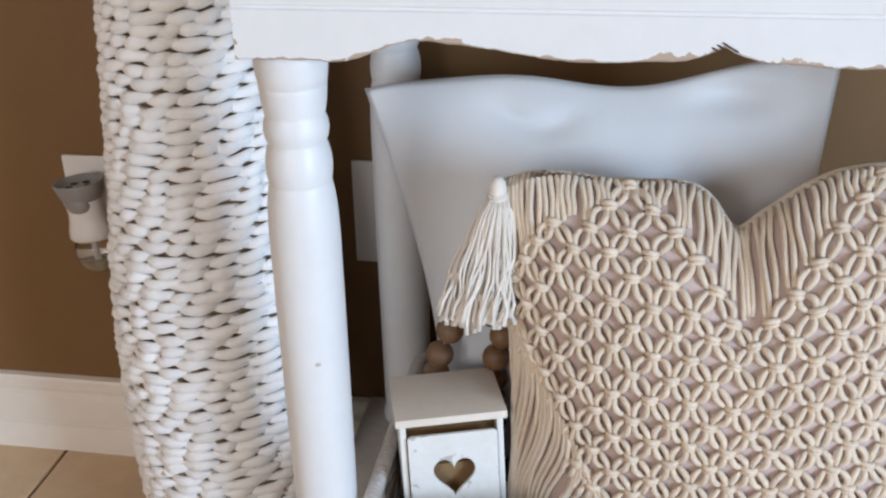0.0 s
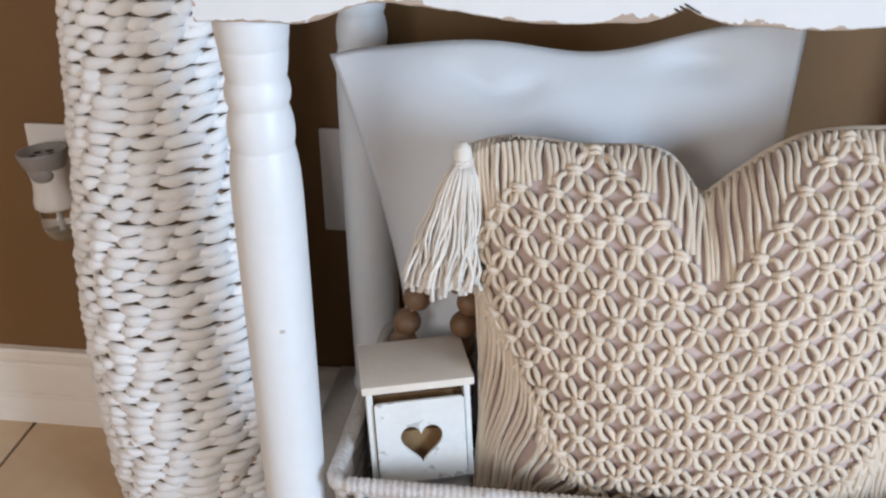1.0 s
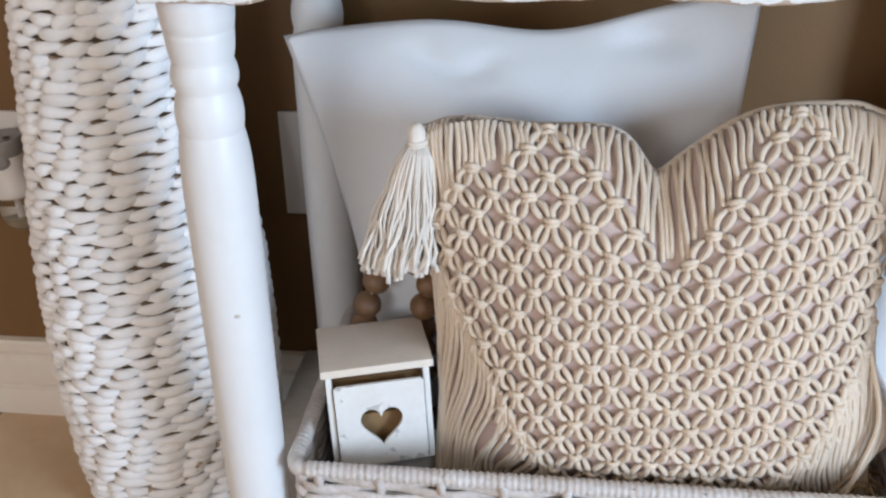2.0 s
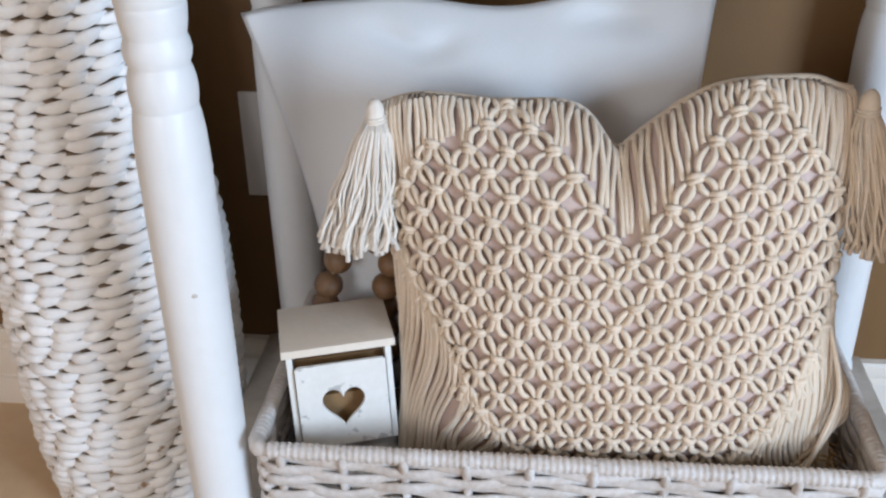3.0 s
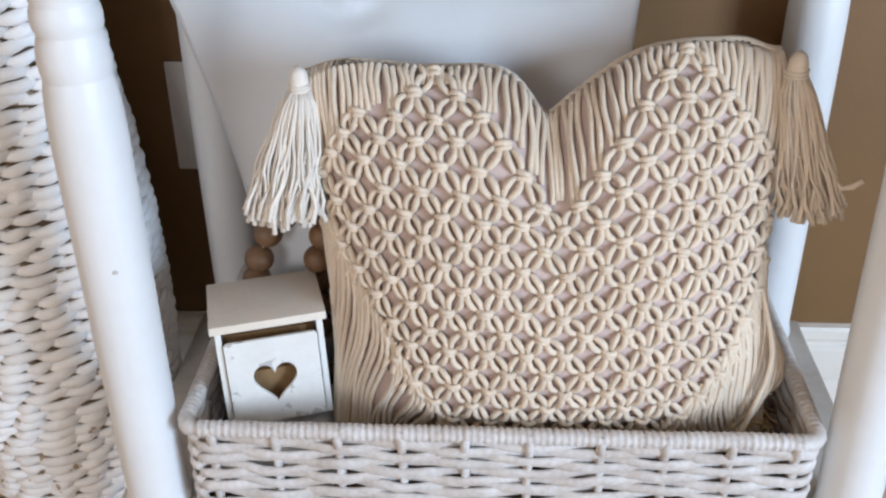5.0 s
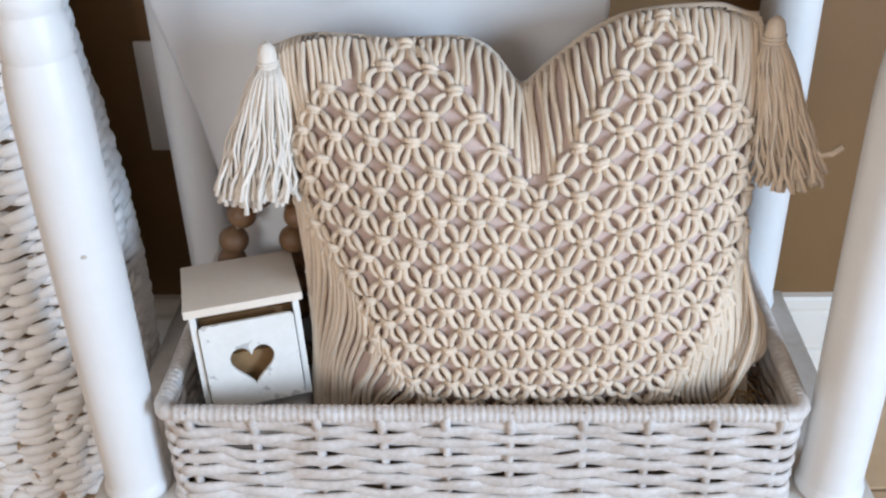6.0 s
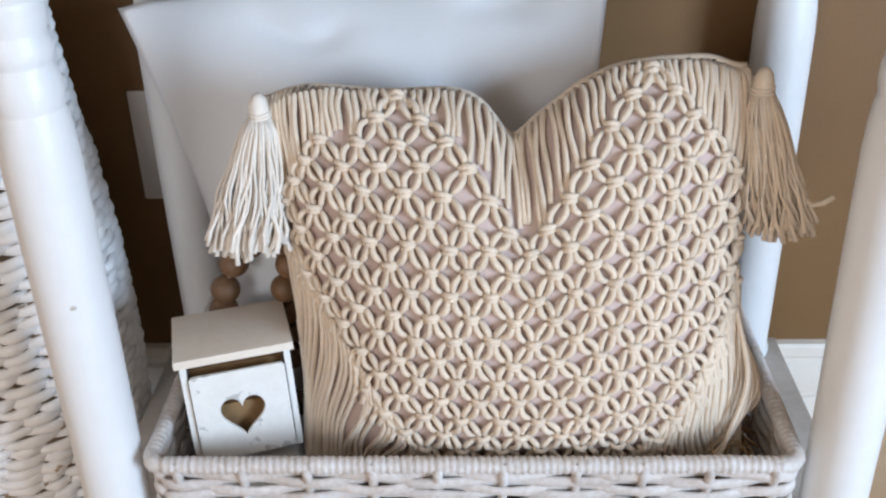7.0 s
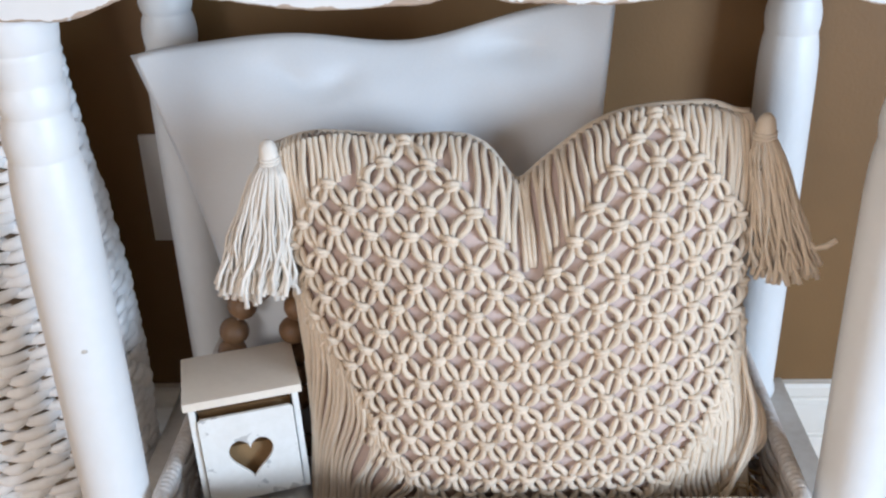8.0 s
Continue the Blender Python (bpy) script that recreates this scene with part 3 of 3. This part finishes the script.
for k in range(8):
    # side strings that belly out at the lower outer corner, each with a wave of its own
    v0, pts = 0.46 - 0.030 * k, []
    for i in range(21):
        t = i / 20
        p = mac_base(1.0, v0 + (0.08 - v0) * t, -1)
        pts.append(p + Vector((0.0034 * k * math.sin(math.pi * t ** 0.9) + 0.0035 * math.sin(8 * t + 1.3 * k) * t - 0.030 * t ** 3, -0.032 + 0.0064 * k + 0.022 * (1 - t) ** 4, 0.0)))
    loose_cord(pts, CORD * 0.92)
# rolled seam along the upper edge
part("piping", Geo().tube([mac_base(i / 60, 1.0, 1) + Vector((0, 0.005, -0.0015 + 0.003 * max(0.0, i / 30 - 1) + 0.0008 * noise.noise((i * 0.3, 0, 0)))) for i in range(61)], 0.0034, 7), COTTON, cushion, "rolled seam along the upper edge")


def tassel(top, bottom, spread, count, mat, label):
    """A bound head with a skirt of cut strings."""
    top, bottom = Vector(top), Vector(bottom)
    head = Geo().lathe((top.x, top.y), [(top.z - 0.020, 0.0078), (top.z - 0.014, 0.0080), (top.z - 0.007, 0.0076), (top.z - 0.003, 0.0066), (top.z, 0.0048), (top.z + 0.002, 0.0025)], 14)
    root = part("tassel", head, mat, cushion, label)
    part("binding", Geo().tube([(top.x + 0.0082 * math.cos(a * 0.7), top.y + 0.0082 * math.sin(a * 0.7), top.z - 0.019 + 0.00035 * a) for a in range(19)], 0.0014, 6), mat, root)
    for i in range(count):
        a, rr = 2 * math.pi * i * 0.381966, math.sqrt((i + 0.5) / count)
        cx, cy = math.cos(a) * rr, math.sin(a) * rr
        ln = 1 + 0.07 * rnd.uniform(-1, 1)
        wig, wig2 = rnd.uniform(-1, 1), rnd.uniform(-1, 1)
        pts = []
        for k in range(9):
            t = k / 8
            x = top.x + (bottom.x - top.x) * t + cx * (0.007 + (spread[0] - 0.007) * t ** 0.55) + 0.0045 * math.sin(5 * t + 3 * wig) * t + 0.0022 * math.sin(14 * t + 5 * wig2) * t
            y = top.y + (bottom.y - top.y) * t + cy * (0.007 + (spread[1] - 0.007) * t ** 0.55) + 0.004 * math.sin(6 * t + 3 * wig2) * t
            z = top.z - 0.016 + (bottom.z - top.z + 0.016) * t * ln
            pts.append((x, y, z))
        part("string", Geo().tube(pts, [0.0014] * 7 + [0.0018, 0.0024], 5), mat, root)


# lit tassel in paler cotton, shaded one in darker: light put into colour
tassel((0.1970, 0.940, 0.514), (0.1815, 0.915, 0.396), (0.031, 0.020), 170, LIT_TASSEL_COTTON, "full cream tassel with frayed cut ends")
tassel((0.5835, 0.935, 0.531), (0.609, 0.930, 0.402), (0.025, 0.018), 130, COTTON, "cream tassel with a stray end sticking out")
part("stray_string", Geo().tube([(0.622, 0.925, 0.432), (0.629, 0.922, 0.424), (0.637, 0.92, 0.4265), (0.644, 0.918, 0.433)], [0.0018, 0.002, 0.0024, 0.0022], 6), COTTON, cushion)

filler = Geo()
for i in range(150):
    x, y = rnd.uniform(0.578, 0.612), rnd.uniform(0.865, 1.0)
    a, z = rnd.uniform(0, 6.28), BZ0 + 0.008 + 0.066 * rnd.random()
    pts = [(min(x + 0.016 * math.cos(a + 2.2 * t) * t, 0.618), max(y + 0.018 * math.sin(a + 2.2 * t) * t, 0.858), z + 0.012 * math.sin(3.0 * t) * rnd.uniform(0.4, 1)) for t in (0, 0.35, 0.7, 1.0, 1.3)]
    filler.tube(pts, 0.0013, 5, flat=0.5)
single("straw_filler", filler, STRAW, (0.6, 0.93, BZ0 + 0.006), "shredded tan straw filler in the basket corner", "filler", kind="stuff")

# ---- heart box ----
# the box leans back a little on the cloth; its own origin is the middle of the lid's front upper edge
box_m = pose(0.1621, 0.894, 0.3063, -6.0, -1.5, 16.0)
BOX_Z0, BOX_Z1 = -0.104, 0.0
# unseen cloth, added in the basket as a support for the box
cloth = Geo()
cloth.sheet([[(0.112 + 0.098 * i / 16, 0.866 + 0.125 * j / 16, BZ0 + 0.036 + 0.022 * min(1, 3 * math.sin(math.pi * i / 16) * math.sin(math.pi * j / 16)) + 0.002 * noise.noise((i * 0.4, j * 0.4, 0))) for i in range(17)] for j in range(17)])
cloth.sheet([[(0.112 + 0.098 * i / 16, 0.866 + 0.125 * (16 - j) / 16, BZ0 + 0.0065) for i in range(17)] for j in range(17)])
single("folded_cloth", cloth, LINEN, (0.16, 0.93, BZ0), "unseen folded white cloth added to prop up the box", "cloth")
heart_box = thing("heart_box", (0.165, 0.93, 0.206), "small distressed white wooden drawer box with a heart cut-out", "box")
HW, D, TH = 0.0465, 0.080, 0.0055


def boxed(name, lo, hi, mat, label="", wear_amount=0.16):
    g = Geo().box(lo, hi, box_m, 0.0008)
    g.w = [wear_amount + 0.12 * rnd.random() for _ in g.v]
    return part(name, g, mat, heart_box, label, smooth=30)


YF = 0.006
# lid tinted cream: the warm bounce on its top is put into the colour
boxed("lid", (-HW - 0.0035, YF - 0.006, BOX_Z1 - 0.0075), (HW + 0.0035, YF + D + 0.003, BOX_Z1), LID_BOUNCE_PAINT, "lid board, its white paint tinted cream for warm bounced light")
boxed("side_panel", (-HW, YF, BOX_Z0), (-HW + TH, YF + D, BOX_Z1 - 0.0077), BOX_PAINT)
boxed("side_panel", (HW - TH, YF, BOX_Z0), (HW, YF + D, BOX_Z1 - 0.0077), BOX_PAINT)
boxed("back_panel", (-HW + TH, YF + D - 0.005, BOX_Z0), (HW - TH, YF + D, BOX_Z1 - 0.0077), RAW_WOOD)
boxed("bottom_panel", (-HW + TH, YF, BOX_Z0), (HW - TH, YF + D - 0.005, BOX_Z0 + 0.005), BOX_PAINT)
boxed("drawer_inside", (-HW + TH + 0.001, YF + 0.011, BOX_Z0 + 0.006), (HW - TH - 0.001, YF + D - 0.006, BOX_Z0 + 0.047), RAW_WOOD, "bare brown wood inside")
boxed("drawer_back", (-HW + TH + 0.001, YF + 0.016, BOX_Z0 + 0.0475), (HW - TH - 0.001, YF + D - 0.006, BOX_Z1 - 0.021), RAW_WOOD, "bare brown wood inside")
# drawer front with the heart sawn through
PW, PZ0, PZ1 = HW - TH - 0.0006, BOX_Z0 + 0.002, BOX_Z1 - 0.0185
HZ = (PZ0 + PZ1) / 2 - 0.0015


def heart(a):
    s = math.sin(a)
    return 0.00117 * 16 * s ** 3, 0.00132 * (13 * math.cos(a) - 5 * math.cos(2 * a) - 2 * math.cos(3 * a) - math.cos(4 * a)) + 0.0012


N = 96
inner = [heart(2 * math.pi * i / N) for i in range(N)]
outer = []
for x, z in inner:
    a = math.atan2(z, x)
    kx = PW / max(abs(math.cos(a)), 1e-6)
    kz = ((PZ1 - HZ) if z > 0 else (HZ - PZ0)) / max(abs(math.sin(a)), 1e-6)
    k = min(kx, kz)
    outer.append((k * math.cos(a), k * math.sin(a)))
y0, y1 = YF - 0.004, YF - 0.0012
rings = [[(x, y1, z) for x, z in inner], [(x, y0 + 0.0008, z) for x, z in inner], [(x * 1.03, y0, z * 1.03) for x, z in inner]]
rings += [[(a[0] * 1.03 + (b[0] - a[0] * 1.03) * t, y0, a[1] * 1.03 + (b[1] - a[1] * 1.03) * t) for a, b in zip(inner, outer)] for t in (0.25, 0.5, 0.75, 0.985)]
rings += [[(x, y0 + 0.0008, z) for x, z in outer], [(x, y1, z) for x, z in outer]]
rings += [rings[0]]
g = Geo().sheet([[box_m @ Vector((x, y, z + HZ)) for x, y, z in r] for r in rings], close_u=True)
g.w = [(0.44 if k in (2, 6, 7) else 0.32) + 0.06 * noise.noise((i * 0.2, k, 0)) for k in range(len(rings)) for i in range(N)]
part("drawer_front", g, BOX_PAINT, heart_box, "scuffed white front with a heart-shaped hole", smooth=30)

# ---- bead garland ----
garland = thing("bead_garland", (0.16, 0.985, BZ0 + 0.03), "garland of round brown wooden beads looped beside the box", "bead garland")
track = [(0.100, 0.997, 0.218), (0.110, 0.997, 0.243), (0.120, 0.997, 0.267), (0.1300, 0.996, 0.2850), (0.1346, 0.995, 0.3077), (0.1454, 0.995, 0.3350), (0.1622, 0.995, 0.3545), (0.1857, 0.995, 0.3560),
         (0.1969, 0.995, 0.3331), (0.1899, 0.995, 0.3083), (0.187, 0.998, 0.2820), (0.186, 1.000, 0.256), (0.186, 1.000, 0.230)]
for p in track:
    part("bead", Geo().lathe((p[0], p[1]), [(p[2] + 0.0132 * math.sin(radians(a)), max(0.0018, 0.0137 * math.cos(radians(a)))) for a in range(-84, 85, 12)], 24), BEAD_WOOD, garland)
part("string", Geo().tube(track, 0.0012, 6, up=(0, 1, 0)), COTTON, garland)

# ---- tall wicker vase ----
VX, VY = -0.1055, 1.062
vase = thing("wicker_vase", (VX, VY, 0), "tall white-painted woven rope vase standing on the tiles", "vase")


def vase_r(z):
    knots = [(0.0, 0.102), (0.03, 0.112), (0.10, 0.120), (0.20, 0.1235), (0.30, 0.1215), (0.38, 0.1150), (0.46, 0.104), (0.54, 0.0975), (0.62, 0.090), (0.70, 0.085), (0.78, 0.086), (0.86, 0.094)]
    for (a, ra), (b, rb) in zip(knots, knots[1:]):
        if a <= z <= b:
            t = (z - a) / (b - a)
            return (ra + (rb - ra) * (t * t * (3 - 2 * t) * 0.5 + t * 0.5)) * 0.965
    return knots[-1][1]


# smooth backing added inside; the darkness of the gaps is put into its brown
part("core", Geo().lathe((VX, VY), [(0.004 + 0.82 * i / 40, vase_r(0.82 * i / 40) - 0.0095) for i in range(41)], 48), WICKER_CORE, vase, "dark brown backing added inside so the weave's gaps look brown")
PITCH = 0.0118
courses = int(0.83 / PITCH)
for row in range(courses):
    # each course is a pair of rope strands twined round one another
    z = 0.008 + row * PITCH
    r = vase_r(z) - 0.0060
    turns = 11 if z < 0.44 else 10
    shift, n = row * 2.4 + rnd.uniform(-0.9, 0.9), turns * 15
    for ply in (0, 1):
        pts, rr, bare_shade = [], [], []
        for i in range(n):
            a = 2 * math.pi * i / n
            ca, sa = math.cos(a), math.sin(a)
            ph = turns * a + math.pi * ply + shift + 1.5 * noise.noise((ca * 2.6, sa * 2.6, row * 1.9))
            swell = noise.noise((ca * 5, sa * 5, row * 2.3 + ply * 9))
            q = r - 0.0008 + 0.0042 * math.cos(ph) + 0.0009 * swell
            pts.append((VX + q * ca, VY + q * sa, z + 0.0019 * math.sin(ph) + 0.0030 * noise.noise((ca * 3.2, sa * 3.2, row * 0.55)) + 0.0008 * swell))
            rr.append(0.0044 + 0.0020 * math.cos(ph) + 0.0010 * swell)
            # browner in recesses and low down: bare rope plus shade put into the colour
            bare_shade.append(0.27 + 0.10 * max(0.0, 0.30 - z) / 0.30 + 0.40 * max(0.0, 0.15 - math.cos(ph)))
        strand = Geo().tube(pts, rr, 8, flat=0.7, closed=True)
        strand.w = [w for w in bare_shade for _ in range(8)]
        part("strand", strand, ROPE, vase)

# ---- outlet covers and plug-in freshener ----


def cover_plate(x0, z1, w, h, label):
    th = thing("outlet_cover", (x0 + w / 2, WALL_Y, z1 - h / 2), label, "outlet cover")
    part("plate", Geo().box((x0, WALL_Y - 0.006, z1 - h), (x0 + w, WALL_Y - 0.0005, z1), bevel=0.0022), PLATE_PLASTIC, th, smooth=30)
    for dz in (-0.03, 0.03):
        part("screw", Geo().blob(pose(x0 + w / 2, WALL_Y - 0.006, z1 - h / 2 + dz * 1.4) @ Matrix.Diagonal((0.003, 0.0008, 0.003, 1)), 5, 10), PLATE_PLASTIC, th)
    return th


cover_plate(-0.346, 0.420, 0.078, 0.122, "off-white plastic wall outlet cover beside the vase")
cover_plate(0.003, 0.4275, 0.078, 0.124, "off-white plastic wall cover plate behind the table leg")

FX, FY, FZ = -0.304, WALL_Y - 0.042, 0.358
fresh = thing("air_freshener", (FX, FY, FZ), "white plug-in air freshener with grey top and clear bulb", "air freshener")
tilt = pose(FX, FY, FZ, 0, -6, 0)


def turned(profile, steps=28, close=True, squash=0.82):
    g = Geo().lathe((0, 0), profile, steps, close)
    g.v = [tilt @ Vector((v.x, v.y * squash, v.z)) for v in g.v]
    return g


part("body", turned([(-0.024, 0.0235), (-0.021, 0.0268), (-0.014, 0.0264), (-0.003, 0.0230), (0.008, 0.0212), (0.020, 0.0222), (0.030, 0.0250), (0.036, 0.0272)]), PLATE_PLASTIC, fresh)
part("top_ring", turned([(0.024, 0.0232), (0.028, 0.0252), (0.034, 0.0278), (0.043, 0.0300), (0.046, 0.0296), (0.0455, 0.0272), (0.0405, 0.0250), (0.040, 0.010)]), GREY_PLASTIC, fresh, "grey flared top ring with vents")
part("cap_tongue", Geo().blob(tilt @ pose(0, -0.0135, 0.022) @ Matrix.Diagonal((0.0150, 0.0072, 0.0130, 1)), 8, 16), GREY_PLASTIC, fresh, "grey rounded tongue on the front")
for k in range(5):
    a = 2 * math.pi * k / 5
    part("vent", Geo().blob(tilt @ pose(0.012 * math.cos(a), 0.010 * math.sin(a), 0.0405) @ Matrix.Diagonal((0.005, 0.003, 0.0012, 1)), 5, 10), DARK, fresh, "dark vent slot")
bulb = part("bulb", turned([(-0.066, 0.006), (-0.064, 0.014), (-0.058, 0.0210), (-0.047, 0.0252), (-0.035, 0.0252), (-0.025, 0.0228)]), GLASS, fresh, "clear glass oil bulb")
part("oil", turned([(-0.0645, 0.005), (-0.0625, 0.012), (-0.057, 0.0182), (-0.050, 0.0215), (-0.049, 0.0215)]), OIL, bulb, "pale amber scented oil")
part("wick", turned([(-0.062, 0.003), (-0.03, 0.003)]), PLATE_PLASTIC, bulb)
plug = Geo().box((FX - 0.016, FY + 0.010, FZ - 0.028), (FX + 0.030, WALL_Y - 0.0065, FZ + 0.036), bevel=0.005)
part("plug", plug, PLATE_PLASTIC, fresh, smooth=30)

# ---- floor tiles ----
TS, JOINT = 0.33, 0.005
tile_geo = Geo().box((JOINT / 2, JOINT / 2, -0.008), (TS - JOINT / 2, TS - JOINT / 2, 0.0), bevel=0.0015)
tile_mesh = tile_geo.mesh("tile", TILE, Vector((0, 0, 0)), 30)
for i in range(-4, 10):
    for k in range(-10, 1):
        x, y = -0.412 + i * TS, 0.993 + k * TS
        if x + TS < X0 or x > X1 or y + TS < Y0:
            continue
        ob = new("tile", tile_mesh)
        ob.location = (x, y, 0)
        ob.parent = floor
